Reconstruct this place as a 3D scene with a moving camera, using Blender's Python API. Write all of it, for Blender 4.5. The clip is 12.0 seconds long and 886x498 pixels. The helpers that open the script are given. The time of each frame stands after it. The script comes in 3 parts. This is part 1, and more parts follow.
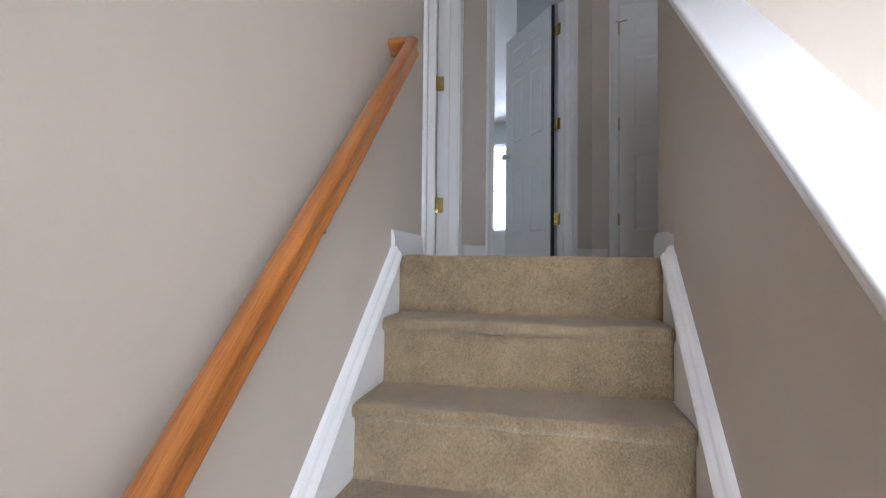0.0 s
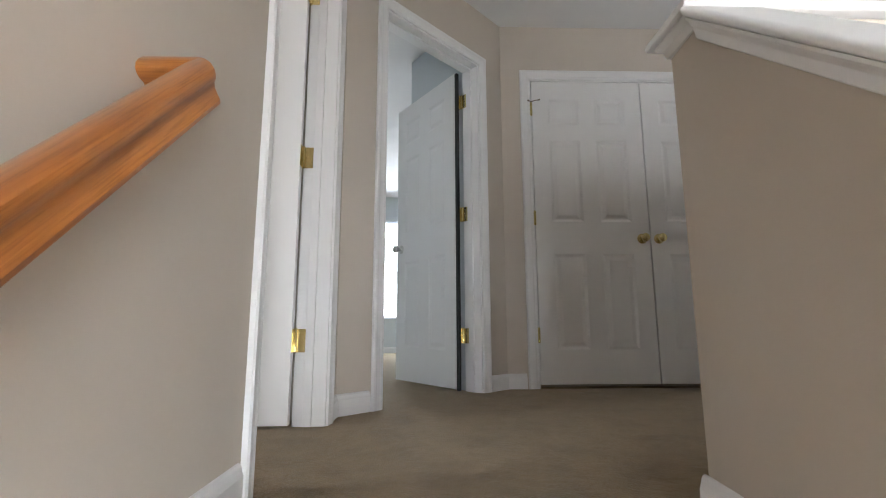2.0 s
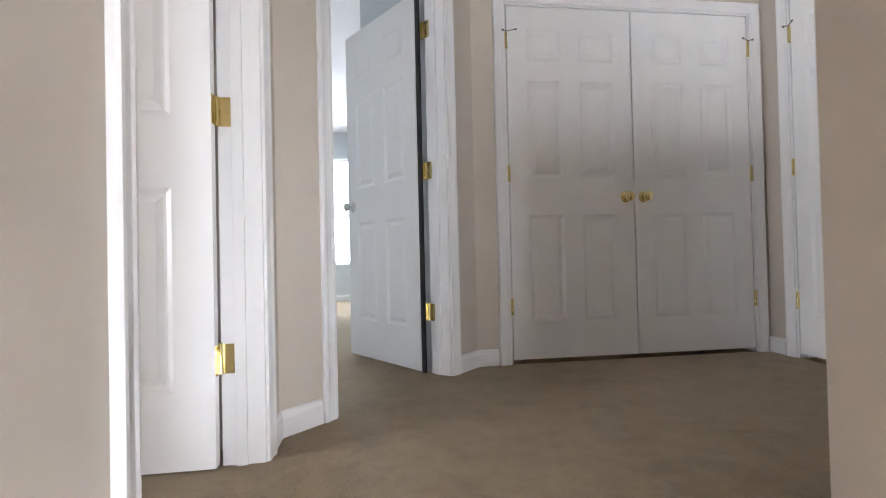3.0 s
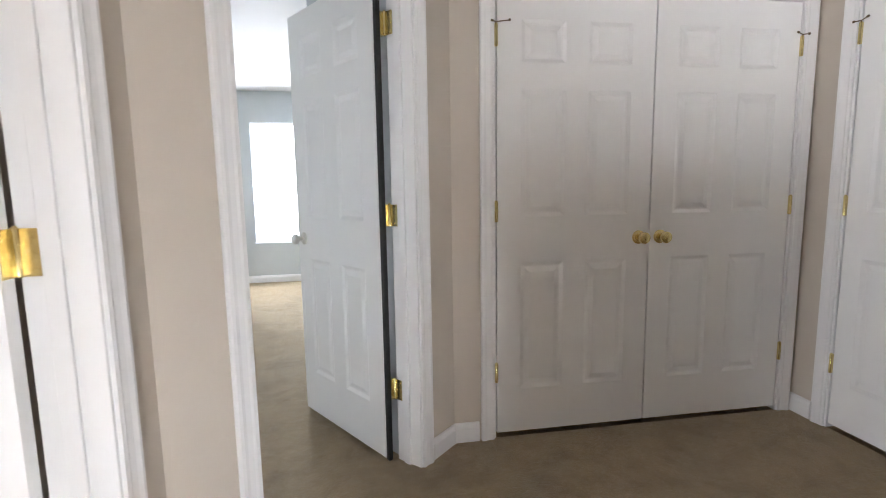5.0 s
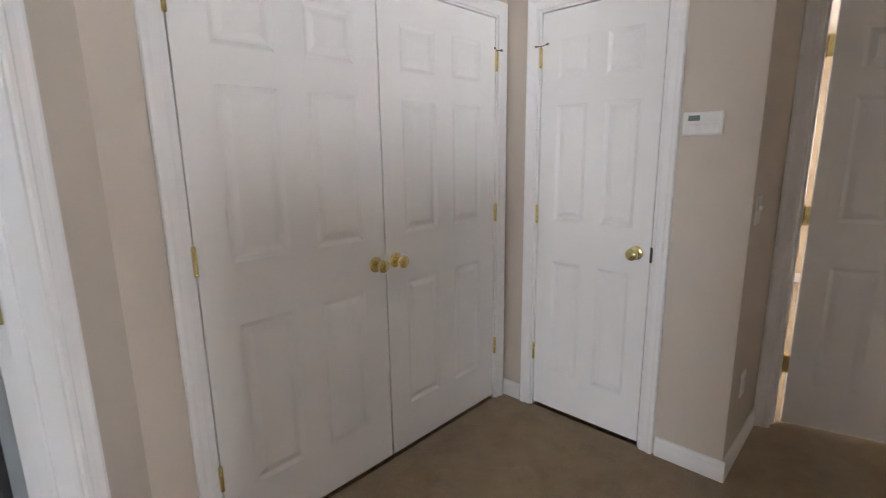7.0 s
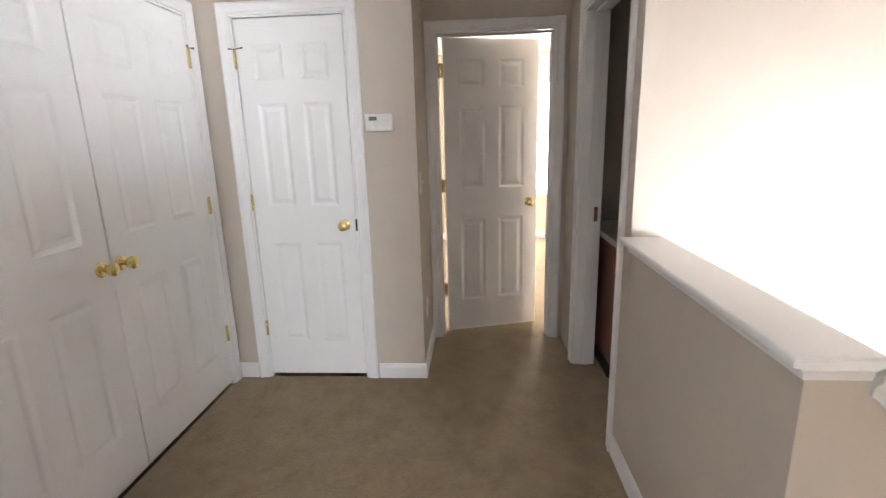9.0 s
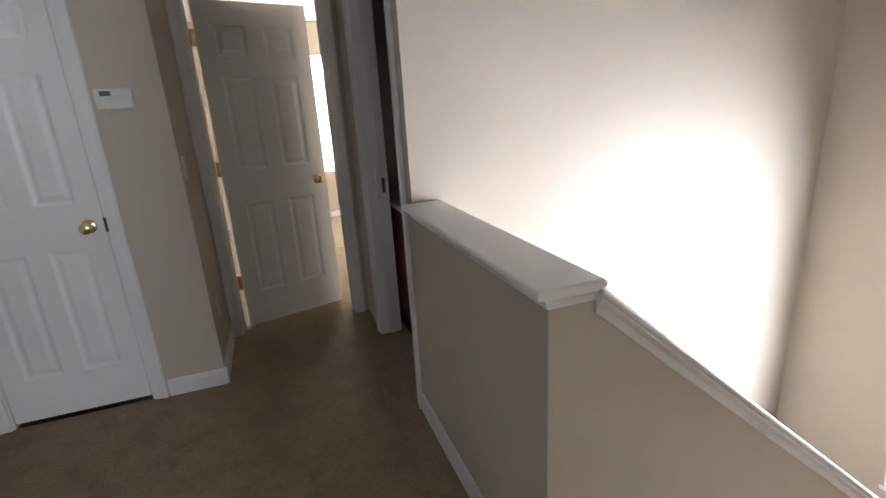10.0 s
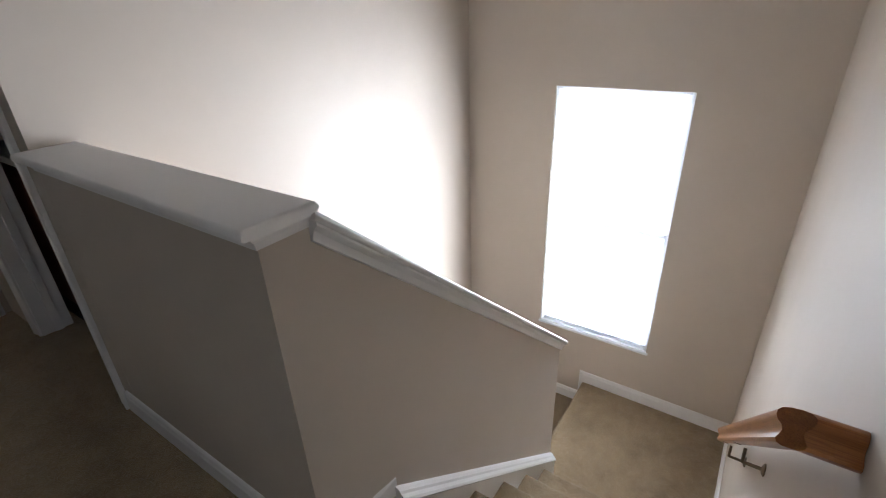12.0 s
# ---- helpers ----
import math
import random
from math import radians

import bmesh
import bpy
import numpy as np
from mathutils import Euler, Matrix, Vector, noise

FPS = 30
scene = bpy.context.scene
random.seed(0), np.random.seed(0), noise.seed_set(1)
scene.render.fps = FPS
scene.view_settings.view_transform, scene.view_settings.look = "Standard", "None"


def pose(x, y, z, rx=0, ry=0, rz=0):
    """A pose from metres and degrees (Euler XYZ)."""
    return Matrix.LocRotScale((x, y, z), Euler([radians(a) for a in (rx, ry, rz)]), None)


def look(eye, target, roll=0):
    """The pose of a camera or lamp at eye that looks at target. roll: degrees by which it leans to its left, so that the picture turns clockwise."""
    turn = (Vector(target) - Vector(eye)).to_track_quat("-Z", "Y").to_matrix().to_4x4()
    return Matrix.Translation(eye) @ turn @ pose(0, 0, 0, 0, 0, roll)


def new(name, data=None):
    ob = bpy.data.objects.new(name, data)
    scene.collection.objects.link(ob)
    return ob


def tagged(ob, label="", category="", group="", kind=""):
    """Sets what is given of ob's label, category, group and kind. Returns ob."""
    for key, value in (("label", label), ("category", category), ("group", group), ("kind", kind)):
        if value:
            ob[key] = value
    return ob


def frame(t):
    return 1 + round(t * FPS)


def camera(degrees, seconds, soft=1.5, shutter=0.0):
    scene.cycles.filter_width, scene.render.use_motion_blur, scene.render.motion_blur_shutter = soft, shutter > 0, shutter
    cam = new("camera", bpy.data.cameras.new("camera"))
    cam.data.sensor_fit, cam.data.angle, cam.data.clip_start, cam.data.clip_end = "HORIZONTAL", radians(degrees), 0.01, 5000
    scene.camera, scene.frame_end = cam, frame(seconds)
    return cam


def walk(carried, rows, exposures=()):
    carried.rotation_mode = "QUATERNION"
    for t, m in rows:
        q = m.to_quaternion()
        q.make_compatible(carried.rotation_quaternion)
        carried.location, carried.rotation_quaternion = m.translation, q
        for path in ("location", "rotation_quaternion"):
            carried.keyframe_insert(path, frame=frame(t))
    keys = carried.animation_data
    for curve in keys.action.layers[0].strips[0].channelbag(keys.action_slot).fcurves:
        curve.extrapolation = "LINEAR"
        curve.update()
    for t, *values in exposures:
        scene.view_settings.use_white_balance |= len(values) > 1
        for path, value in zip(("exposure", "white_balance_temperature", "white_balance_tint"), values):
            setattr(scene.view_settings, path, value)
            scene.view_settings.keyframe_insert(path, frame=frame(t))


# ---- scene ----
cam = camera(86.0, 12.0, soft=0.95, shutter=0.2)
PATH = [
    (0, (0.529, -1.546, -0.021), (0.105, 0.408, 0.033), 0.6),
    (0.5, (0.463, -1.337, 0.03), (0.261, 0.628, 0.341), -1.4),
    (1, (0.414, -1.087, 0.053), (0.342, 0.881, 0.404), -1.4),
    (1.5, (0.36, -0.827, 0.251), (0.501, 1.123, 0.672), -0.0),
    (2, (0.4, -0.637, 0.368), (0.456, 1.335, 0.697), -0.2),
    (2.5, (0.374, -0.464, 0.455), (0.474, 1.525, 0.641), -0.7),
    (3, (0.361, -0.244, 0.618), (0.619, 1.739, 0.646), -1.3),
    (4.8, (0.481, 0.225, 1.138), (0.776, 2.193, 0.932), -0.9),
    (5, (0.506, 0.292, 1.173), (0.823, 2.251, 0.924), -0.9),
    (5.5, (0.524, 0.448, 1.265), (1.13, 2.328, 0.947), 0.1),
    (6, (0.515, 0.572, 1.356), (1.503, 2.284, 1.052), -1.2),
    (6.5, (0.566, 0.712, 1.383), (1.776, 2.268, 1.048), -0.6),
    (7, (0.58, 0.827, 1.392), (2.0, 2.177, 0.988), -0.8),
    (8.8, (0.109, 0.917, 1.4), (2.035, 1.188, 0.934), -1.9),
    (9, (0.088, 0.905, 1.399), (2.03, 1.038, 0.941), -1.6),
    (9.5, (0.1, 0.856, 1.394), (2.025, 0.604, 0.914), -2.4),
    (10, (0.123, 0.808, 1.375), (1.931, 0.181, 0.793), -3.5),
    (10.5, (0.137, 0.786, 1.37), (1.744, -0.194, 0.691), -3.7),
    (11, (0.175, 0.762, 1.342), (1.554, -0.472, 0.583), -4.1),
    (11.5, (0.192, 0.76, 1.336), (1.383, -0.632, 0.533), -3.3),
    (12, (0.22, 0.735, 1.313), (1.246, -0.73, 0.419), -2.2),
]
EXPOSURES = [(0, -0.22, 5850, 13), (0.5, -0.15, 6000, 13), (1, -0.12, 6300, 12), (1.5, -0.15, 6400, 11), (2, 0.25, 6300, 11), (2.5, 0.66, 6300, 12), (3, 0.8, 6200, 14), (5, 0.95, 6400, 14), (5.5, 1.15, 6250, 14), (6, 1.25, 6200, 14), (6.5, 1.35, 6250, 14), (7, 0.95, 6350, 15), (9, 1.46, 6300, 14), (9.5, 1.0, 6200, 14), (10, 0.28, 6100, 13), (10.5, -0.26, 5950, 12), (11, -0.52, 5920, 12), (11.5, -0.46, 5900, 12), (12, -0.32, 5900, 12)]
walk(cam, [(t, look(eye, target, roll)) for t, eye, target, roll in PATH], EXPOSURES)
# ---- camera end ----
# ---- world and lights ----
world = bpy.data.worlds.new("world")
scene.world = world
world.use_nodes = True
wn = world.node_tree
sky = wn.nodes.new("ShaderNodeTexSky")
sky.sky_type = "NISHITA"
sky.sun_disc = False
sky.sun_elevation, sky.sun_rotation = radians(40), radians(200)
wn.links.new(sky.outputs[0], wn.nodes["Background"].inputs[0])
wn.nodes["Background"].inputs[1].default_value = 0.12

sun = new("sun", bpy.data.lights.new("sun", "SUN"))
sun.data.energy, sun.data.angle, sun.data.color = 3.0, radians(0.5), (1.0, 0.95, 0.88)
sun.matrix_world = look((0, 0, 0), (-0.55, 0.30, -0.6))


def window_light(name, at, towards, width, height, power, colour, spread=180):
    lamp = new(name, bpy.data.lights.new(name, "AREA"))
    lamp.data.shape, lamp.data.size, lamp.data.size_y = "RECTANGLE", width, height
    lamp.data.energy, lamp.data.color, lamp.data.spread = power, colour, radians(spread)
    lamp.matrix_world = look(at, Vector(at) + Vector(towards))
    return lamp


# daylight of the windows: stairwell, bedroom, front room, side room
window_light("stair_daylight", (0.955, -2.125, 0.052), (0.70, 0.71, 0.10), 0.60, 1.62, 32, (0.97, 0.985, 1.0), 94)
window_light("stair_skylight", (0.955, -2.110, 0.052), (0.08, 0.96, -0.26), 0.70, 1.60, 17, (0.92, 0.97, 1.0), 110)
window_light("bedroom_daylight", (-0.44, 6.748, 1.29), (0, -1, -0.3), 0.92, 1.50, 48, (0.82, 0.91, 1.0))
window_light("front_daylight", (6.628, -0.16, 1.335), (-1, 0, 0), 0.80, 1.43, 60, (1.0, 0.92, 0.80))

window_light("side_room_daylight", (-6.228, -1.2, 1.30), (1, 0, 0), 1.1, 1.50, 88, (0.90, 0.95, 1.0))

# ---- materials ----


def base_material(name, rough=0.6, metal=0.0):
    m = bpy.data.materials.new(name)
    m.use_nodes = True
    n = m.node_tree.nodes
    b = n["Principled BSDF"]
    b.inputs["Roughness"].default_value = rough
    b.inputs["Metallic"].default_value = metal
    return m, n, m.node_tree.links, b


def coords(n, l, scale=(1, 1, 1), space="Object"):
    tc = n.new("ShaderNodeTexCoord")
    mp = n.new("ShaderNodeMapping")
    mp.inputs["Scale"].default_value = scale
    l.new(tc.outputs[space], mp.inputs[0])
    return mp.outputs[0]


def noise_tex(n, l, vec, scale, detail=4, rough=0.55):
    t = n.new("ShaderNodeTexNoise")
    t.inputs["Scale"].default_value = scale
    t.inputs["Detail"].default_value = detail
    t.inputs["Roughness"].default_value = rough
    l.new(vec, t.inputs["Vector"])
    return t.outputs["Fac"]


def ramp(n, l, fac, stops):
    r = n.new("ShaderNodeValToRGB")
    e = r.color_ramp.elements
    while len(e) < len(stops):
        e.new(0.5)
    for k, (p, c) in enumerate(stops):
        e[k].position, e[k].color = p, (*c, 1)
    l.new(fac, r.inputs[0])
    return r.outputs[0]


def bump(n, l, b, height, strength, distance):
    k = n.new("ShaderNodeBump")
    k.inputs["Strength"].default_value = strength
    k.inputs["Distance"].default_value = distance
    l.new(height, k.inputs["Height"])
    l.new(k.outputs[0], b.inputs["Normal"])
    return k


def mix(n, l, a, c, fac, kind="MULTIPLY"):
    x = n.new("ShaderNodeMix")
    x.data_type, x.blend_type = "RGBA", kind
    x.inputs["Factor"].default_value = fac
    l.new(a, x.inputs[6])
    l.new(c, x.inputs[7])
    return x.outputs[2]


def tint(c, f):
    return tuple(min(1, v * f) for v in c)


def paint(name, colour, rough=0.6, peel=0.12, scale=260):
    """Rolled wall paint: faint patches, fine roller texture."""
    m, n, l, b = base_material(name, rough)
    w = coords(n, l)
    big = ramp(n, l, noise_tex(n, l, w, 1.7, 5), [(0.3, tint(colour, 0.955)), (0.7, tint(colour, 1.03))])
    l.new(big, b.inputs["Base Color"])
    rr = n.new("ShaderNodeMapRange")
    l.new(noise_tex(n, l, w, 3.0, 3), rr.inputs[0])
    rr.inputs["To Min"].default_value, rr.inputs["To Max"].default_value = rough - 0.07, rough + 0.07
    l.new(rr.outputs[0], b.inputs["Roughness"])
    bump(n, l, b, noise_tex(n, l, w, scale, 2), peel, 0.002)
    return m


def gloss_white(name, colour, rough=0.32):
    """Brushed enamel on trim and doors, with faint grime and brush marks along the height."""
    m, n, l, b = base_material(name, rough)
    w = coords(n, l)
    c = ramp(n, l, noise_tex(n, l, w, 4.0, 6, 0.65), [(0.25, tint(colour, 0.98)), (0.62, colour)])
    l.new(c, b.inputs["Base Color"])
    st = coords(n, l, (90, 90, 5))
    bump(n, l, b, noise_tex(n, l, st, 4.0, 3), 0.008, 0.001)
    rr = n.new("ShaderNodeMapRange")
    l.new(noise_tex(n, l, w, 6.0, 3), rr.inputs[0])
    rr.inputs["To Min"].default_value, rr.inputs["To Max"].default_value = rough - 0.06, rough + 0.10
    l.new(rr.outputs[0], b.inputs["Roughness"])
    return m


def carpet_material(name, dark, mid, light):
    """Cut-pile carpet: tufts, flecks and broad tracks where the pile lies over."""
    m, n, l, b = base_material(name, 0.95)
    b.inputs["Sheen Weight"].default_value = 0.45
    b.inputs["Sheen Roughness"].default_value = 0.25
    b.inputs["Sheen Tint"].default_value = (1.0, 0.93, 0.83, 1)
    w = coords(n, l)
    fleck = ramp(n, l, noise_tex(n, l, w, 170, 3, 0.7), [(0.28, dark), (0.5, mid), (0.74, light)])
    tracks = ramp(n, l, noise_tex(n, l, w, 5.5, 5, 0.62), [(0.32, (0.62, 0.61, 0.59)), (0.52, (0.96, 0.96, 0.96)), (0.72, (1.0, 1.0, 1.0))])
    clump = ramp(n, l, noise_tex(n, l, w, 14, 6, 0.7), [(0.30, (0.62, 0.61, 0.59)), (0.6, (1, 1, 1))])
    tuft = ramp(n, l, noise_tex(n, l, w, 62, 4, 0.75), [(0.34, (0.60, 0.59, 0.57)), (0.56, (1, 1, 1))])
    l.new(mix(n, l, mix(n, l, mix(n, l, fleck, tracks, 0.6), clump, 0.55), tuft, 0.35), b.inputs["Base Color"])
    mathn = n.new("ShaderNodeMath")
    mathn.operation = "ADD"
    l.new(noise_tex(n, l, w, 210, 2, 0.7), mathn.inputs[0])
    l.new(noise_tex(n, l, w, 32, 4, 0.6), mathn.inputs[1])
    bump(n, l, b, mathn.outputs[0], 0.9, 0.012)
    return m


def oak_material(name, along=(1.0, 14, 14), pore=(4, 160, 160)):
    m, n, l, b = base_material(name, 0.28)
    b.inputs["Coat Weight"].default_value = 0.35
    b.inputs["Coat Roughness"].default_value = 0.15
    w = coords(n, l, along)
    grain = noise_tex(n, l, w, 3.2, 6, 0.65)
    c = ramp(n, l, grain, [(0.28, (0.30, 0.095, 0.020)), (0.47, (0.40, 0.14, 0.030)), (0.62, (0.50, 0.19, 0.045)), (0.8, (0.40, 0.135, 0.030))])
    pores = ramp(n, l, noise_tex(n, l, coords(n, l, pore), 3.0, 2), [(0.35, (0.62, 0.55, 0.5)), (0.5, (1, 1, 1))])
    l.new(mix(n, l, c, pores, 0.6), b.inputs["Base Color"])
    bump(n, l, b, grain, 0.12, 0.001)
    return m


def metal_material(name, colour, rough):
    m, n, l, b = base_material(name, rough, 1.0)
    w = coords(n, l)
    c = ramp(n, l, noise_tex(n, l, w, 60, 4), [(0.3, tint(colour, 0.85)), (0.6, colour)])
    l.new(c, b.inputs["Base Color"])
    rr = n.new("ShaderNodeMapRange")
    l.new(noise_tex(n, l, w, 90, 3), rr.inputs[0])
    rr.inputs["To Min"].default_value, rr.inputs["To Max"].default_value = rough * 0.6, rough * 1.7
    l.new(rr.outputs[0], b.inputs["Roughness"])
    return m


def plain(name, colour, rough=0.5, metal=0.0):
    m, n, l, b = base_material(name, rough, metal)
    c = ramp(n, l, noise_tex(n, l, coords(n, l), 25, 4), [(0.3, tint(colour, 0.9)), (0.7, tint(colour, 1.05))])
    l.new(c, b.inputs["Base Color"])
    return m


TAN = paint("tan_wall_paint", (0.595, 0.525, 0.448))
BLUE = paint("pale_blue_wall_paint", (0.60, 0.635, 0.645))
CREAM = paint("cream_wall_paint", (0.68, 0.57, 0.42))
CEIL = paint("white_ceiling_paint", (0.80, 0.79, 0.78), 0.85, 0.35, 120)
TRIM = gloss_white("white_trim_enamel", (0.84, 0.83, 0.82))
DOORW = gloss_white("white_door_enamel", (0.85, 0.84, 0.825), 0.36)
CARPET = carpet_material("beige_carpet", (0.30, 0.215, 0.122), (0.42, 0.31, 0.180), (0.54, 0.415, 0.26))
OAK = oak_material("stained_oak")
OAK_ACROSS = oak_material("stained_oak_across", (14, 1.0, 14), (160, 4, 160))
BRASS = metal_material("polished_brass", (0.84, 0.70, 0.34), 0.2)
BRONZE = metal_material("dark_bronze", (0.20, 0.15, 0.10), 0.4)
NICKEL = metal_material("satin_nickel", (0.72, 0.70, 0.66), 0.3)
PLASTIC = plain("white_plastic", (0.80, 0.79, 0.76), 0.4)
GREY = plain("grey_display", (0.16, 0.19, 0.17), 0.2)
VENT_BACK = plain("dark_grey_backing", (0.22, 0.21, 0.20), 0.8)
BLACK = plain("black_slot", (0.02, 0.02, 0.02), 0.6)
WALNUT = plain("red_brown_wood", (0.16, 0.05, 0.028), 0.4)
STONE = plain("pale_countertop", (0.62, 0.56, 0.48), 0.3)
VINYL = plain("white_vinyl", (0.85, 0.86, 0.87), 0.4)
vn, vl = VINYL.node_tree.nodes, VINYL.node_tree.links
thin = vn.new("ShaderNodeBsdfTranslucent")
thin.inputs[0].default_value = (0.9, 0.92, 0.95, 1)
both = vn.new("ShaderNodeMixShader")
both.inputs[0].default_value = 0.7
vl.new(vn["Principled BSDF"].outputs[0], both.inputs[1])
vl.new(thin.outputs[0], both.inputs[2])
vl.new(both.outputs[0], vn["Material Output"].inputs[0])
GROUND = plain("dry_grass", (0.20, 0.19, 0.11), 0.95)
SUBFLOOR = plain("plain_board", (0.35, 0.30, 0.24), 0.9)

hazy, hn, hl, hb = base_material("bright_hazy_sky", 1.0)
hb.inputs["Base Color"].default_value = (0.8, 0.8, 0.8, 1)
hb.inputs["Emission Color"].default_value = (0.86, 0.93, 1.0, 1)
hb.inputs["Emission Strength"].default_value = 9.0

glass, gn, gl, gb = base_material("window_glass", 0.0)
gb.inputs["Transmission Weight"].default_value = 1.0
gb.inputs["IOR"].default_value = 1.45

# ---- mesh helpers ----


def part(name, bm, material, parent=None, label="", smooth=False):
    me = bpy.data.meshes.new(name)
    bmesh.ops.recalc_face_normals(bm, faces=bm.faces[:])
    for f in bm.faces:
        f.smooth = smooth
    if smooth:
        for e in bm.edges:
            if e.calc_face_angle(0) > radians(38):
                e.smooth = False
    bm.to_mesh(me)
    bm.free()
    me.materials.append(material)
    ob = new(name, me)
    ob.parent = parent
    return tagged(ob, label)


def empty(name, label="", category="", group="", kind="", m=None):
    ob = new(name)
    ob.empty_display_size = 0.1
    if m is not None:
        ob.matrix_world = m
    return tagged(ob, label, category, group, kind)


def add_box(bm, x0, x1, y0, y1, z0, z1, bevel=0.0):
    vs = [bm.verts.new((x, y, z)) for x in (x0, x1) for y in (y0, y1) for z in (z0, z1)]
    fs = [bm.faces.new([vs[k] for k in q]) for q in ((0, 1, 3, 2), (4, 6, 7, 5), (0, 4, 5, 1), (2, 3, 7, 6), (0, 2, 6, 4), (1, 5, 7, 3))]
    if bevel:
        es = list({e for f in fs for e in f.edges})
        bmesh.ops.bevel(bm, geom=es, offset=bevel, segments=2, affect="EDGES", profile=0.5)


def box(*a, bevel=0.0):
    bm = bmesh.new()
    add_box(bm, *a, bevel=bevel)
    return bm


def add_prism(bm, profile, start, end):
    """A prism between two copies of a closed profile: start and end map (u, v) to a place."""
    a = [bm.verts.new(start(u, v)) for u, v in profile]
    c = [bm.verts.new(end(u, v)) for u, v in profile]
    k = len(profile)
    for i in range(k):
        bm.faces.new((a[i], a[(i + 1) % k], c[(i + 1) % k], c[i]))
    bm.faces.new(a)
    bm.faces.new(c[::-1])


def add_lathe(bm, rings, seg=20, m=None):
    """A body of revolution round z from rings of (radius, height)."""
    m = m or Matrix()
    loops = []
    for r, z in rings:
        loops.append([bm.verts.new(m @ Vector((r * math.cos(2 * math.pi * k / seg), r * math.sin(2 * math.pi * k / seg), z))) for k in range(seg)])
    for a, c in zip(loops, loops[1:]):
        for k in range(seg):
            bm.faces.new((a[k], a[(k + 1) % seg], c[(k + 1) % seg], c[k]))
    bm.faces.new(loops[0][::-1])
    bm.faces.new(loops[-1])


def lathe(rings, seg=20, m=None):
    bm = bmesh.new()
    add_lathe(bm, rings, seg, m)
    return bm


def wall(name, p0, p1, back, z0, z1, openings=(), material=None, thick=0.115):
    """A wall whose seen face runs from p0 to p1; back is the side of its thickness (+1: to the left of the run)."""
    p0, p1 = Vector((*p0, 0)), Vector((*p1, 0))
    run = (p1 - p0).normalized()
    side = Vector((-run.y, run.x, 0)) * back
    length = (p1 - p0).length
    bm = bmesh.new()
    cuts = sorted(openings)
    pieces, s = [], 0.0
    for a, b, lo, hi in cuts:
        pieces.append((s, a, z0, z1))
        if lo > z0:
            pieces.append((a, b, z0, lo))
        if hi < z1:
            pieces.append((a, b, hi, z1))
        s = b
    pieces.append((s, length, z0, z1))
    for a, b, lo, hi in pieces:
        add_box(bm, a, b, 0, thick, lo, hi)
    for v in bm.verts:
        v.co = p0 + run * v.co.x + side * v.co.y + Vector((0, 0, v.co.z))
    shade = {BLUE: "smooth pale blue painted wall", CREAM: "smooth cream painted wall"}.get(material, "smooth tan painted interior wall")
    return tagged(part(name, bm, material or TAN), shade, "wall", kind="structure")


# ---- plan ----
CEILING, LOW = 2.43, -2.955
RISE, RUN, NOSE = 0.200, 0.234, 0.105
SLOPE = RISE / RUN
LANDING = -6 * RISE
XW, XE = 0.0, 1.93          # stairwell walls
YS = -2.08                  # window wall of the stairwell
HX0, HX1 = 0.926, 1.036     # half wall along the stairs
HY0, HY1 = 0.191, 0.301     # half wall across, at the top
YN, XC = 2.35, 2.675        # closet wall, linen-door wall
DOOR_H = 2.045              # height of the door openings

# ---- setting ----
bm = bmesh.new()
add_box(bm, -6.2, -0.10, -2.0, 1.57, -0.25, 0)
add_box(bm, -3.2, -0.10, 1.57, 6.9, -0.25, 0)
add_box(bm, -0.10, 0.0, 0.490, 1.288, -0.02, 0)
add_box(bm, -0.10, 0.0, 1.57, 6.9, -0.25, 0)
add_box(bm, 0.0, HX0, 0.085, 6.9, -0.25, 0)
# floor sunk below the closed closet doors, added so the gaps under them go dark
for b in ((HX0, 2.679, HY0 + 0.004, 2.354, 0), (2.679, 2.78, HY0 + 0.004, 1.565, 0), (2.679, 2.78, 1.565, 2.145, -0.14), (2.679, 2.78, 2.145, 2.354, 0),
          (2.78, 7.0, HY0 + 0.004, 2.354, 0), (HX0, 1.081, 2.354, 2.46, 0), (1.081, 2.581, 2.354, 2.46, -0.14), (2.581, 7.0, 2.354, 2.46, 0), (HX0, 7.0, 2.46, 6.9, 0)):
    add_box(bm, *b[:4], -0.25, b[4])
add_box(bm, XE + 0.004, 7.0, -2.4, HY0 + 0.004, -0.25, 0)
tagged(part("floor", bm, CARPET), "worn beige cut-pile carpet over the upper floor", "floor", kind="structure")
tagged(part("ceiling", box(-6.4, 7.0, -2.3, 7.0, CEILING, CEILING + 0.12), CEIL), "flat white painted ceiling", "ceiling", kind="structure")
tagged(part("floor_lower", box(-0.2, 3.2, -2.3, 4.0, LOW - 0.1, LOW), CARPET), "beige carpet on the lower floor", "floor", kind="structure")

wall("wall_west", (XW, YS - 0.115), (XW, 1.56), 1, LOW, CEILING, [(0.490 - YS + 0.115, 1.288 - YS + 0.115, -0.02, DOOR_H)])
DIAG = Vector((0.0, 1.47, 0))
DIR = Vector((1, 1, 0)).normalized()
wall("wall_diagonal", DIAG[:2], (0.88, 2.35), 1, 0, CEILING, [(0.240, 1.010, 0, DOOR_H)])
wall("wall_north", (0.80, YN), (XC + 0.115, YN), 1, 0, CEILING, [(1.062 - 0.80, 2.600 - 0.80, 0, DOOR_H)])
wall("wall_linen", (XC, 1.208), (XC, YN), -1, 0, CEILING, [(1.545 - 1.208, 2.165 - 1.208, 0, DOOR_H)])
